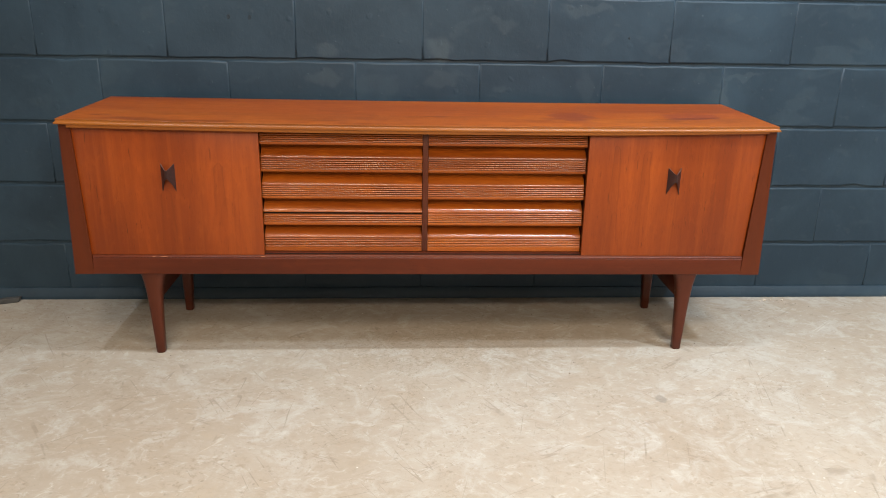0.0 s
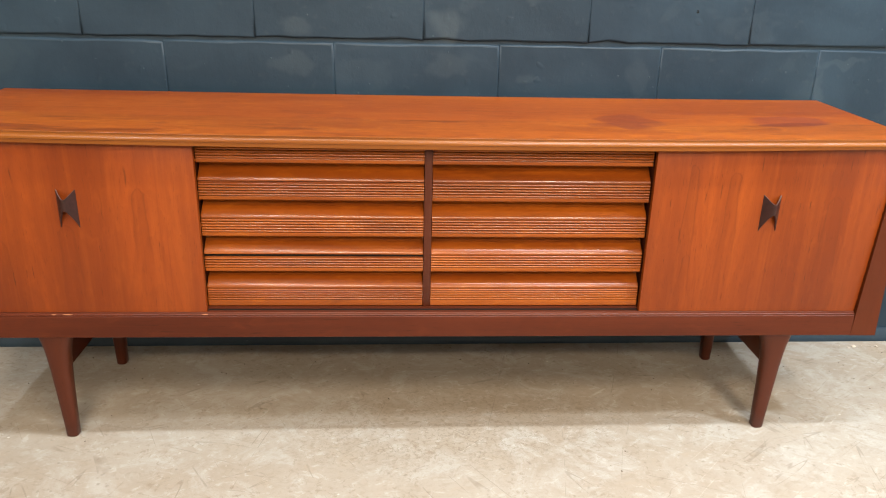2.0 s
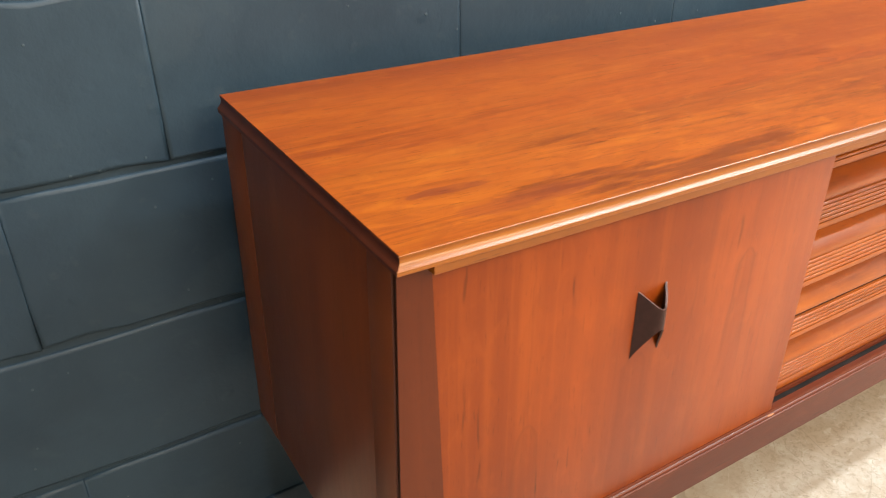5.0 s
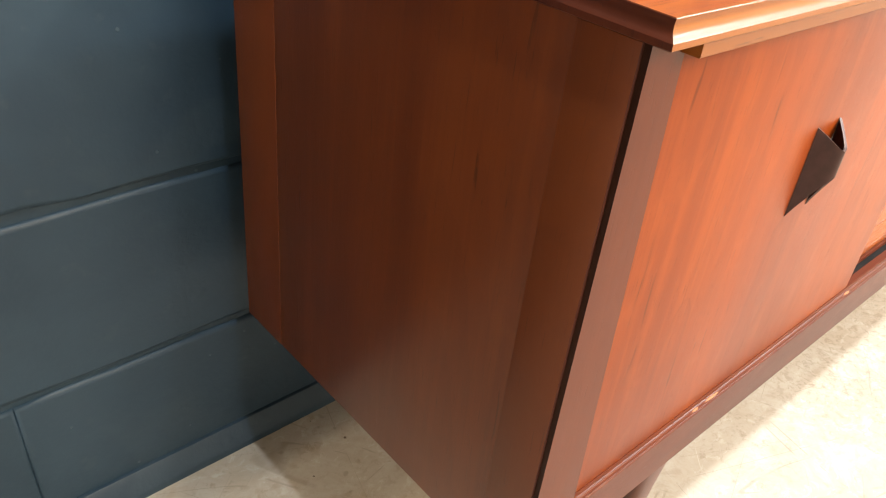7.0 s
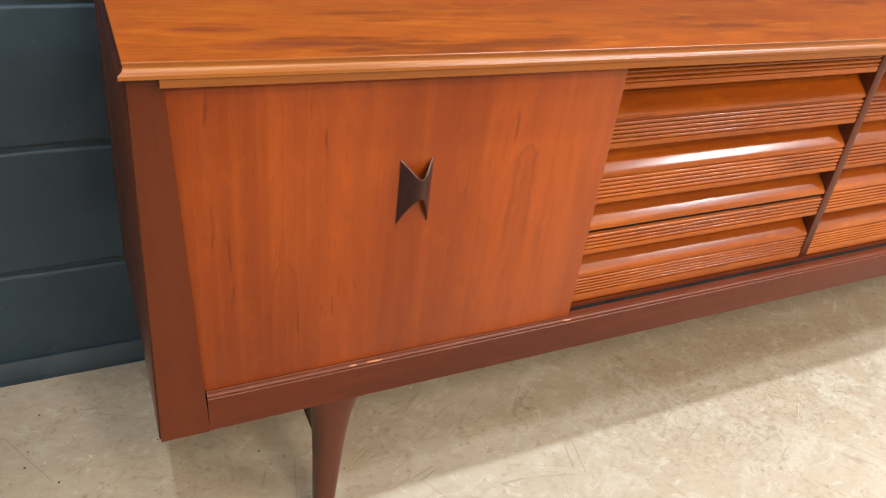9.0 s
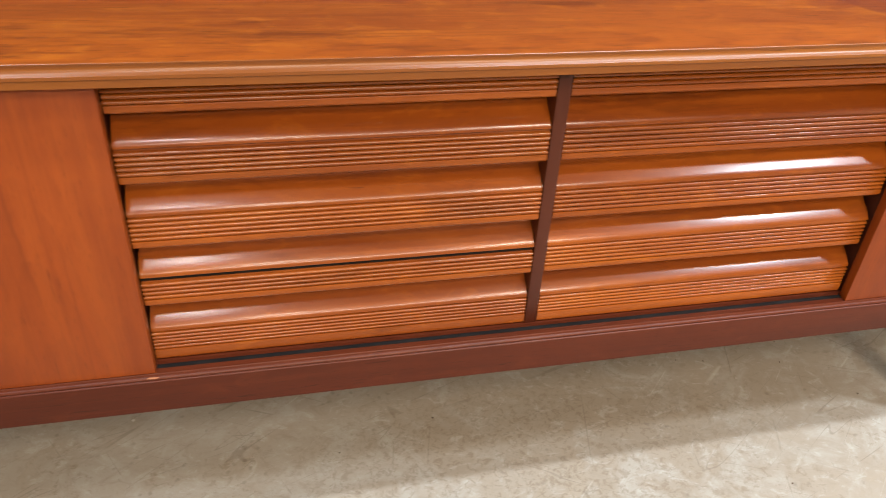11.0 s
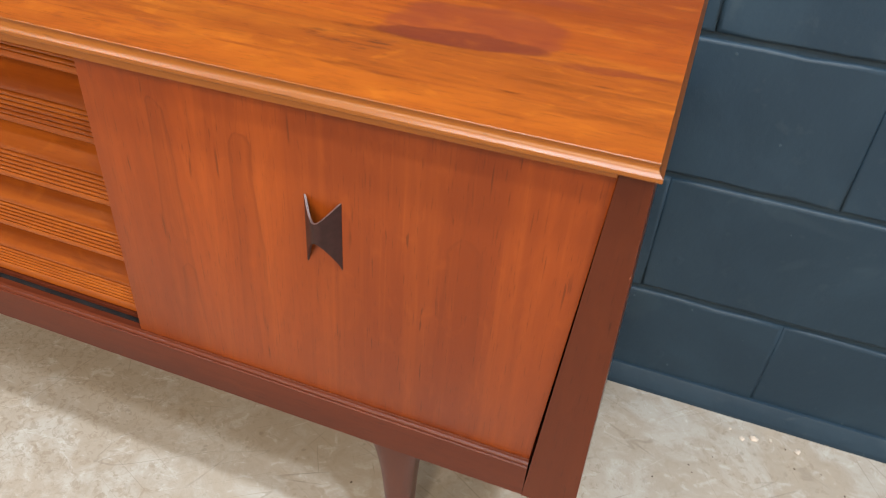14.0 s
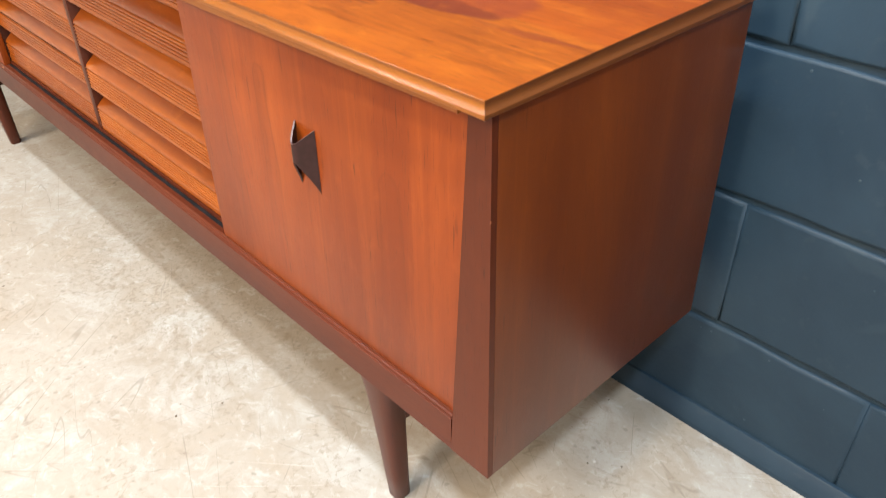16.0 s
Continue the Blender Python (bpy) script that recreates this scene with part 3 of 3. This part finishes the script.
def hung_strip(x0, x1, y0, y1, z0, z1):
    """A thin strip that follows the hang of the top and narrows towards +x."""
    bm = bmesh.new()
    loops = []
    for k in range(25):
        x = x0 + (x1 - x0) * k / 24
        d, lift = sag(x, y0), 0.0042 * max(0.0, (x - 0.6) / 0.45)
        loops.append([bm.verts.new((x, y, z - d)) for y, z in ((y0 + 0.0006, z0 + lift), (y0, z0 + lift + 0.0006), (y0, z1), (y1, z1), (y1, z0 + lift))])
    for a, b in zip(loops, loops[1:]):
        for i in range(5):
            j = (i + 1) % 5
            bm.faces.new((a[i], a[j], b[j], b[i]))
    bm.faces.new(loops[0])
    bm.faces.new(loops[-1][::-1])
    return bm


part("top_rail", hung_strip(-1.0535, 1.0535, -0.0186, -0.0006, 0.7484, 0.7585), EDGE_WOOD, board, "light teak strip below the top", smooth=30)

for side in (-1, 1):
    o_top, o_low, t_in, b_in = side * 1.0830, side * (1.0950 if side > 0 else 1.0915), side * (1.0545 if side > 0 else 1.0490), side * 1.0320
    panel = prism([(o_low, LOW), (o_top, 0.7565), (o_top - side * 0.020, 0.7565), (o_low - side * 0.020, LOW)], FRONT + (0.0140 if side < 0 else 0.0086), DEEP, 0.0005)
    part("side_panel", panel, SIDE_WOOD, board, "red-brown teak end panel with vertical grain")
    if side < 0:
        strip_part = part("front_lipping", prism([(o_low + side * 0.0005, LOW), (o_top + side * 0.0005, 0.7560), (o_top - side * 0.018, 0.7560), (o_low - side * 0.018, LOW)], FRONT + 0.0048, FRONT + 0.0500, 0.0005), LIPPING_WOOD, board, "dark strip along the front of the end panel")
        # Shaded wood on the front sliver keeps it from looking lit.
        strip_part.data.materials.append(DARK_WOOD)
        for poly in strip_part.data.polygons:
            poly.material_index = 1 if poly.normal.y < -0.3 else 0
        part("back_lipping", prism([(o_low + side * 0.0006, LOW), (o_top + side * 0.0006, 0.7560), (o_top - side * 0.018, 0.7560), (o_low - side * 0.018, LOW)], DEEP - 0.072, DEEP + 0.0006, 0.0006), LIPPING_WOOD, board, "narrow darker strip along the back of the end panel")
    cut, edge = (0.0014, 0.0048) if side < 0 else (0.0002, 0.0085)
    stile = bmesh.new()
    front = [(t_in, FRONT, 0.7565), (b_in, FRONT, LOW), (o_low - side * cut, FRONT, LOW), (o_top - side * cut, FRONT, 0.7565)]
    middle = [(t_in, FRONT + 0.005, 0.7565), (b_in, FRONT + 0.005, LOW), (o_low - side * cut, FRONT + edge / 2, LOW), (o_top - side * cut, FRONT + edge / 2, 0.7565)]
    back = [(t_in, FRONT + 0.030, 0.7565), (b_in, FRONT + 0.030, LOW), (o_low - side * cut, FRONT + edge, LOW), (o_top - side * cut, FRONT + edge, 0.7565)]
    loops = [[stile.verts.new(p) for p in loop] for loop in (front, middle, back)]
    for a, b in zip(loops, loops[1:]):
        for i in range(4):
            j = (i + 1) % 4
            stile.faces.new((a[i], a[j], b[j], b[i]))
    stile.faces.new(loops[0])
    stile.faces.new(loops[-1][::-1])
    post = part("stile", stile, STILE_WOOD, board, "tapered darker brown front stile, the left one's outer edge toned dark for shade", smooth=20)
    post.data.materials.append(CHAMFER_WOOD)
    # Only the left stile: its outward face is coloured as if unlit.
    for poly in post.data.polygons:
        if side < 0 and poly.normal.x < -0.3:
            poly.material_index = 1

rail_section = [(FRONT, LOW + 0.0015), (FRONT, 0.3395), (FRONT + 0.0008, 0.3404), (FRONT + 0.0022, 0.3408), (FRONT + 0.0026, 0.3414), (FRONT + 0.0012, 0.3421), (FRONT + 0.0009, 0.3432), (FRONT + 0.0015, 0.3446), (FRONT + 0.0030, 0.3456), (FRONT + 0.0042, 0.3460), (FRONT + 0.0046, 0.3468), (FRONT + 0.0050, 0.3484), (FRONT + 0.0056, 0.3490), (0.0300, 0.3490), (0.0300, LOW), (FRONT + 0.0015, LOW)]
rail = part("bottom_rail", run_x(rail_section, -1.0321, 1.0321), RAIL_WOOD, board, "dark brown bottom rail with a beaded upper edge", smooth=35)
for chip_x, chip_w in ((-0.815, 0.013), (-0.845, 0.006), (-0.508, 0.008)):
    chip = bmesh.new()
    bmesh.ops.create_uvsphere(chip, u_segments=10, v_segments=6, radius=1)
    for v in chip.verts:
        v.co = (chip_x + v.co.x * chip_w, FRONT + 0.0022 + v.co.y * 0.0018, 0.3448 + v.co.z * 0.0012 + 0.0004 * math.sin(v.co.x * 9))
    part("worn_chip", chip, CHIP_WOOD, rail, "pale worn chip in the edge")
nick = bmesh.new()
bmesh.ops.create_icosphere(nick, subdivisions=2, radius=1)
for v in nick.verts:
    v.co = (1.0849 + v.co.x * 0.0009, FRONT + 0.0006 + v.co.y * 0.0009, 0.648 + v.co.z * 0.0020)
part("worn_chip", nick, CHIP_WOOD, post, "pale nick in the stile's edge")
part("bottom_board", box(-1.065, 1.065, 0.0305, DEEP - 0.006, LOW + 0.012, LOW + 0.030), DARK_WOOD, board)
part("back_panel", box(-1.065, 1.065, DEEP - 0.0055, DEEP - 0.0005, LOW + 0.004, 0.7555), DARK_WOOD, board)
track_section = [(0.0005, 0.3400), (0.0005, 0.3494), (0.0055, 0.3496), (0.0155, 0.3496), (0.0160, 0.3552), (0.0600, 0.3552), (0.0600, 0.3400)]
part("track_board", run_x(track_section, -0.507, 0.507), RAIL_WOOD, board, "dark brown grooved sliding-door track", smooth=20)
part("track_insert", box(-0.507, 0.507, 0.0082, 0.0152, 0.3490, 0.3503, 0.0004), TRACK_MAT, board, "black sliding-door runner")
part("divider", box(-0.0085, 0.0085, 0.0172, 0.42, 0.3550, 0.7415, 0.001), LEG_WOOD, board, "dark brown upright between the drawer stacks")
# Added black box: puts the dark of the drawer gap into colour.
part("drawer_rail", box(-0.5030, -0.0095, 0.0225, 0.0850, 0.4790, 0.4842), TRACK_MAT, board, "black strip standing in for the shade in a drawer gap")
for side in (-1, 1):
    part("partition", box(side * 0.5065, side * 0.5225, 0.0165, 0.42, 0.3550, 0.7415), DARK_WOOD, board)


def handle_mesh(cx):
    """A bow-tie pull bent from one thin sheet: a rounded nose between two flat wings."""
    bm = bmesh.new()
    count, across, thick = 26, 9, 0.0022
    outer, inner = [], []
    for i in range(count + 1):
        u = -1 + 2 * i / count
        a = math.sqrt(u * u + 0.16) - math.sqrt(0.16)
        a /= math.sqrt(1.16) - math.sqrt(0.16)
        x = cx + 0.0208 * u
        y = -0.0004 - 0.0205 * (1 - a)
        z_hi, z_lo = 0.6392 - 0.0180 * (1 - a) ** 1.1, 0.5535 + 0.0430 * (1 - a) ** 0.9
        slope = 0.0205 * (u / math.sqrt(u * u + 0.16)) / (math.sqrt(1.16) - math.sqrt(0.16)) / 0.0208
        length = math.hypot(1, slope)
        nx, ny = -slope / length * thick, thick / length
        outer.append([bm.verts.new((x, y, z_lo + (z_hi - z_lo) * k / across)) for k in range(across + 1)])
        inner.append([bm.verts.new((x + nx, min(y + ny, -0.0002), z_lo + (z_hi - z_lo) * k / across)) for k in range(across + 1)])
    for i in range(count):
        for k in range(across):
            bm.faces.new((outer[i][k], outer[i + 1][k], outer[i + 1][k + 1], outer[i][k + 1]))
            bm.faces.new((inner[i][k], inner[i][k + 1], inner[i + 1][k + 1], inner[i + 1][k]))
        bm.faces.new((outer[i][across], outer[i + 1][across], inner[i + 1][across], inner[i][across]))
        bm.faces.new((outer[i][0], inner[i][0], inner[i + 1][0], outer[i + 1][0]))
    for i in (0, count):
        for k in range(across):
            bm.faces.new((outer[i][k], outer[i][k + 1], inner[i][k + 1], inner[i][k]))
    return bm


for side in (-1, 1):
    outline = [(side * (1.0542 if side > 0 else 1.0515), 0.7495), (side * (1.0317 if side > 0 else 1.0345), 0.3495), (side * 0.5035, 0.3495), (side * 0.5035, 0.7455)]
    door = part("door", prism(outline, 0.0, 0.0150, 0.0008), DOOR_WOOD, board, "sliding teak door with straight vertical grain, closed")
    pull = part("handle", handle_mesh(side * 0.7785), HANDLE_MAT, door, "dark brown bent bow-tie pull", smooth=50)
    # Upward edge faces are lighter: the lamp glint is painted on as colour.
    pull.data.materials.append(RIM_MAT)
    for poly in pull.data.polygons:
        poly.material_index = 1 if poly.normal.z > 0.5 else 0

# Drawer fronts: reeded bands that overhang scooped finger pulls.
FACE = 0.0180
REEDS = ((0.7405, 0.6970), (0.6560, 0.6125), (0.5705, 0.5275), (0.4845, 0.4425), (0.4015, 0.3560))


def reeded(z_hi, z_lo, back):
    """The front edge of a reeded band from its upper to its lower end, as (y, z)."""
    pts = []
    pitch = 0.0056
    lip = z_lo + (0.0160 if z_lo < 0.36 else 0.0095)
    count = max(1, int((z_hi - 0.0015 - lip) / pitch))
    pitch = (z_hi - 0.0015 - lip) / count
    pts.append((FACE + 0.0040, z_hi))
    for i in range(count):
        a = z_hi - 0.0015 - i * pitch
        pts += [(FACE + 0.0040, a - pitch * 0.03), (FACE + 0.0040, a - pitch * 0.14)]
        pts += [(FACE + 0.0017 * abs(k) ** 2.2, a - pitch * (0.580 - 0.375 * k)) for k in (1.0, 0.8, 0.5, 0.0, -0.5, -0.8, -1.0)]
    pts.append((FACE + 0.0034, lip))
    pts += [(FACE + 0.0006, lip - 0.0006), (FACE, lip - 0.0020), (FACE + 0.0002, z_lo + 0.0022), (FACE + 0.0020, z_lo), (FACE + back, z_lo)]
    return pts


def scoop(z_hi, z_lo, deep):
    pts = []
    y, z, path = 0.0, 0.0, [(0.0, 0.0)]
    for i in range(22):
        s = (i + 0.5) / 22
        if s < 0.50:
            tilt = radians(10 + 33 * (s / 0.50) ** 1.2)
        elif s < 0.86:
            tilt = radians(43 - 7 * (s - 0.50) / 0.36)
        else:
            tilt = radians(36 - 32 * (s - 0.86) / 0.14)
        y, z = y + math.sin(tilt), z + math.cos(tilt)
        path.append((y, z))
    for py, pz in path:
        pts.append((FACE + 0.0006 + deep * (1 - py / y), z_hi - (z_hi - z_lo - 0.0010) * pz / z))
    pts += [(FACE + 0.0006, z_lo + 0.0006), (FACE + 0.0030, z_lo)]
    return pts


def drawer_section(bands):
    pts = []
    for kind, z_hi, z_lo in bands:
        pts += reeded(z_hi, z_lo, 0.033) if kind == "reed" else scoop(z_hi, z_lo, 0.032)
    tidy = [pts[0]]
    for p in pts[1:]:
        if abs(p[0] - tidy[-1][0]) + abs(p[1] - tidy[-1][1]) > 2e-4:
            tidy.append(p)
    return [(0.090, tidy[0][1])] + tidy + [(0.090, tidy[-1][1])]


R = [("reed", *z) for z in REEDS]
C = [("scoop", REEDS[i][1], REEDS[i + 1][0]) for i in range(4)]
GAP = 0.0015
LEFT_SETS = ([R[0], C[0]], [R[1]], [C[1], R[2], C[2]], [R[3], C[3], R[4]])
RIGHT_SETS = ([R[0], C[0], R[1]], [C[1], R[2]], [C[2], R[3]], [C[3], R[4]])
for x0, x1, sets in ((-0.5030, -0.0095, LEFT_SETS), (0.0095, 0.5012, RIGHT_SETS)):
    for bands in sets:
        bands = list(bands)
        if bands[0] is not R[0]:
            kind, z_hi, z_lo = bands[0]
            bands[0] = (kind, z_hi - (4 * GAP if bands[0] is R[3] else GAP), z_lo)
        front = part("drawer", run_x(drawer_section(bands), x0, x1), DRAWER_WOOD, board, "teak drawer front with fine reeding and a scooped finger pull", smooth=32)
        front.data.materials.append(REED_WOOD)
        for poly in front.data.polygons:
            if poly.center.y < FACE + 0.0048 and any(z_lo <= poly.center.z <= z_hi - 0.0010 for z_hi, z_lo in REEDS):
                poly.material_index = 1


LEAN = 0.003  # the body stands this much lower, metre for metre, towards +x


def leg_mesh(cx, side, front):
    """A tapered leg of rounded square section that swells into a shoulder at the top."""
    bm = bmesh.new()
    levels = [(0.0, 0.0125, 0.0125, 0.0125), (0.003, 0.0145, 0.0145, 0.0145), (0.06, 0.0158, 0.0172, 0.0165), (0.13, 0.0178, 0.0208, 0.0188), (0.19, 0.0202, 0.0250, 0.0208), (0.225, 0.0224, 0.0290, 0.0220),
              (0.250, 0.0254, 0.0335, 0.0228), (0.270, 0.0292, 0.0395, 0.0232), (0.282, 0.0330, 0.0460, 0.0234), (0.2895, 0.0360, 0.0520, 0.0235)]
    count, rings = 28, []
    for z, half_out, half_in, half_y in levels:
        k = z / 0.2895
        cy = (0.0400 - 0.0155 * k) if front else (0.3980 + 0.0010 * k)
        ring = []
        for i in range(count):
            a = 2 * math.pi * i / count
            c, s = math.cos(a), math.sin(a)
            p = 0.62
            dx, dy = math.copysign(abs(c) ** p, c), math.copysign(abs(s) ** p, s) * half_y
            dx *= half_out if dx * side > 0 else half_in
            ring.append(bm.verts.new((cx + dx, cy + dy, z + LEAN * cx * (1 - k))))
        rings.append(ring)
    for a, b in zip(rings, rings[1:]):
        for i in range(count):
            j = (i + 1) % count
            bm.faces.new((a[i], a[j], b[j], b[i]))
    bm.faces.new(rings[0][::-1])
    bm.faces.new(rings[-1])
    return bm


for side in (-1, 1):
    for front in (True, False):
        part("leg", leg_mesh(side * 0.866, side, front), LEG_WOOD, board, "dark brown tapered wooden leg", smooth=45)
    part("stretcher", box(side * 0.860, side * 0.878, 0.045, 0.390, 0.176, 0.289, 0.002), LEG_WOOD, board, "dark brown board between the legs")
board.rotation_euler[1] = LEAN


# ---- small things on the floor and the wall ----
def rubber_strip():
    bm = box(-0.036, 0.036, -0.010, 0.010, 0, 0.020, 0.003)
    for v in bm.verts:
        v.co.x += 0.35 * v.co.z * (1 if v.co.x > 0 else -1) + 0.3 * v.co.y
    return bm


strip = mesh_object("rubber_strip", rubber_strip(), RUBBER_MAT, 40)
strip.matrix_basis = pose(-1.562, 0.466, 0.0, 0, 0, 20)
tagged(strip, "short dark grey rubber strip lying by the skirting", "rubber strip")


def crumb(name, place, size, seed, material, label, category, group):
    rnd = random.Random(seed)
    bm = bmesh.new()
    bmesh.ops.create_icosphere(bm, subdivisions=1, radius=1)
    for v in bm.verts:
        j = rnd.uniform(0.7, 1.25)
        v.co = (v.co.x * size * j, v.co.y * size * 0.7 * j, max(0.0, (v.co.z + 0.75)) * size * 0.32 * j)
    ob = mesh_object(name, bm, material)
    ob.location = place
    ob.rotation_euler[2] = rnd.uniform(0, 6.28)
    return tagged(ob, label, category, group)


for i, (x, y, s) in enumerate(((1.372, 0.462, 0.011), (1.352, 0.455, 0.007), (1.446, 0.462, 0.008), (1.400, 0.470, 0.005), (1.330, 0.470, 0.004))):
    crumb("mortar_crumb", (x, y, 0), s, 10 + i, CHIP_MAT, "pale mortar crumb fallen beside the skirting", "crumb", "crumbs by the wall")


def grit():
    rnd = random.Random(5)
    bm = bmesh.new()
    for i in range(150):
        x = rnd.uniform(-2.0, 2.0)
        y = 0.485 - abs(rnd.gauss(0, 0.16)) if i % 3 else rnd.uniform(-1.4, 0.4)
        r = rnd.uniform(0.0009, 0.0026)
        vs = [bm.verts.new((x + r * rnd.uniform(0.6, 1.3) * math.cos(a), y + r * rnd.uniform(0.6, 1.3) * math.sin(a), 0.0002)) for a in (0, 1.3, 2.5, 3.8, 5.1)]
        tip = bm.verts.new((x, y, r * 0.9))
        bm.faces.new(vs[::-1])
        for j in range(5):
            bm.faces.new((vs[j], vs[(j + 1) % 5], tip))
    return bm


tagged(mesh_object("floor_grit", grit(), GRIT_MAT), "fine brown grit scattered on the concrete floor", "grit", kind="stuff")

for x, z in ((-0.675, 1.053), (-0.602, 1.052), (0.748, 1.000)):
    bm = bmesh.new()
    r = 0.0042 if x < 0 else 0.0024
    rim = [bm.verts.new((x + r * 1.0 * math.cos(a * 0.5236), WALL_Y - 0.0012, z + r * 1.35 * math.sin(a * 0.5236))) for a in range(12)]
    wide = [bm.verts.new((x + r * 1.5 * math.cos(a * 0.5236), WALL_Y + 0.0006, z + r * 1.9 * math.sin(a * 0.5236))) for a in range(12)]
    low = bm.verts.new((x, WALL_Y + 0.003, z))
    for a in range(12):
        b = (a + 1) % 12
        bm.faces.new((rim[a], rim[b], wide[b], wide[a]))
        bm.faces.new((rim[b], rim[a], low))
    under(mesh_object("screw_hole", bm, HOLE_MAT), wall_north)

# ---- the blocks of the wall ----
COURSE, LENGTH = 0.2280, 0.45


def block_mesh(width, height, seed):
    """A block face with worn, rounded arrises and a few chips, sunk into the wall behind it."""
    rnd = random.Random(seed)
    outline = []
    nx, nz = (8, 3) if width > 0.3 else (5, 3)
    for i in range(nx):
        outline.append((-width / 2 + width * i / nx, -height / 2, 0, -1))
    for i in range(nz):
        outline.append((width / 2, -height / 2 + height * i / nz, 1, 0))
    for i in range(nx):
        outline.append((width / 2 - width * i / nx, height / 2, 0, 1))
    for i in range(nz):
        outline.append((-width / 2, height / 2 - height * i / nz, -1, 0))
    bm = bmesh.new()
    rings = [[], [], [], []]
    for x, z, ox, oz in outline:
        j = rnd.gauss(0, 0.0009) - (rnd.uniform(0.002, 0.006) if rnd.random() < 0.05 else 0)
        lip = rnd.uniform(0.005, 0.008)
        steps = ((0.0, 0.012), (0.0002, 0.0045), (0.0018, 0.0014), (lip, 0.0)) if oz else ((0.0, 0.012), (0.0, 0.0012), (0.0016, 0.0005), (0.0050, 0.0))
        for ring, (inset, y) in zip(rings, steps):
            sx, sz = (abs(x) - inset) / max(abs(x), 1e-6), (abs(z) - inset) / max(abs(z), 1e-6)
            ring.append(bm.verts.new((x * sx + (ox * j if inset > 0 else 0), y, z * sz + oz * j)))
    for a, b in zip(rings, rings[1:]):
        for i in range(len(a)):
            k = (i + 1) % len(a)
            f = bm.faces.new((a[i], a[k], b[k], b[i]))
            f.smooth = True
    bm.faces.new(rings[-1])
    bmesh.ops.recalc_face_normals(bm, faces=bm.faces)
    if bm.faces[-1].normal.y > 0:
        bmesh.ops.reverse_faces(bm, faces=bm.faces)
    data = bpy.data.meshes.new("block")
    bm.to_mesh(data)
    bm.free()
    data.materials.append(WALL_MAT)
    return data


full = [block_mesh(LENGTH, COURSE - 0.0085, s) for s in range(14)]
rnd = random.Random(3)
for row in range(13):
    z = 0.224 - COURSE / 2 + row * COURSE
    shift = 0.003 if row % 2 == 0 else 0.211
    for k in range(-9, 9):
        x0, x1 = max(shift + k * LENGTH, -ROOM_X), min(shift + (k + 1) * LENGTH, ROOM_X)
        if x1 - x0 < 0.03:
            continue
        if row == 1 and k in (-4, -3):
            x0, x1 = (x0, x1 + 0.12) if k == -4 else (x0 + 0.12, x1)
        whole = abs(x1 - x0 - LENGTH) < 0.001
        data = full[rnd.randrange(14)] if whole else block_mesh(x1 - x0, COURSE - 0.0085, row * 50 + k)
        block = new("block", data)
        block.location = ((x0 + x1) / 2, WALL_Y + rnd.uniform(-0.0004, 0.0006), z)
        under(block, wall_north)
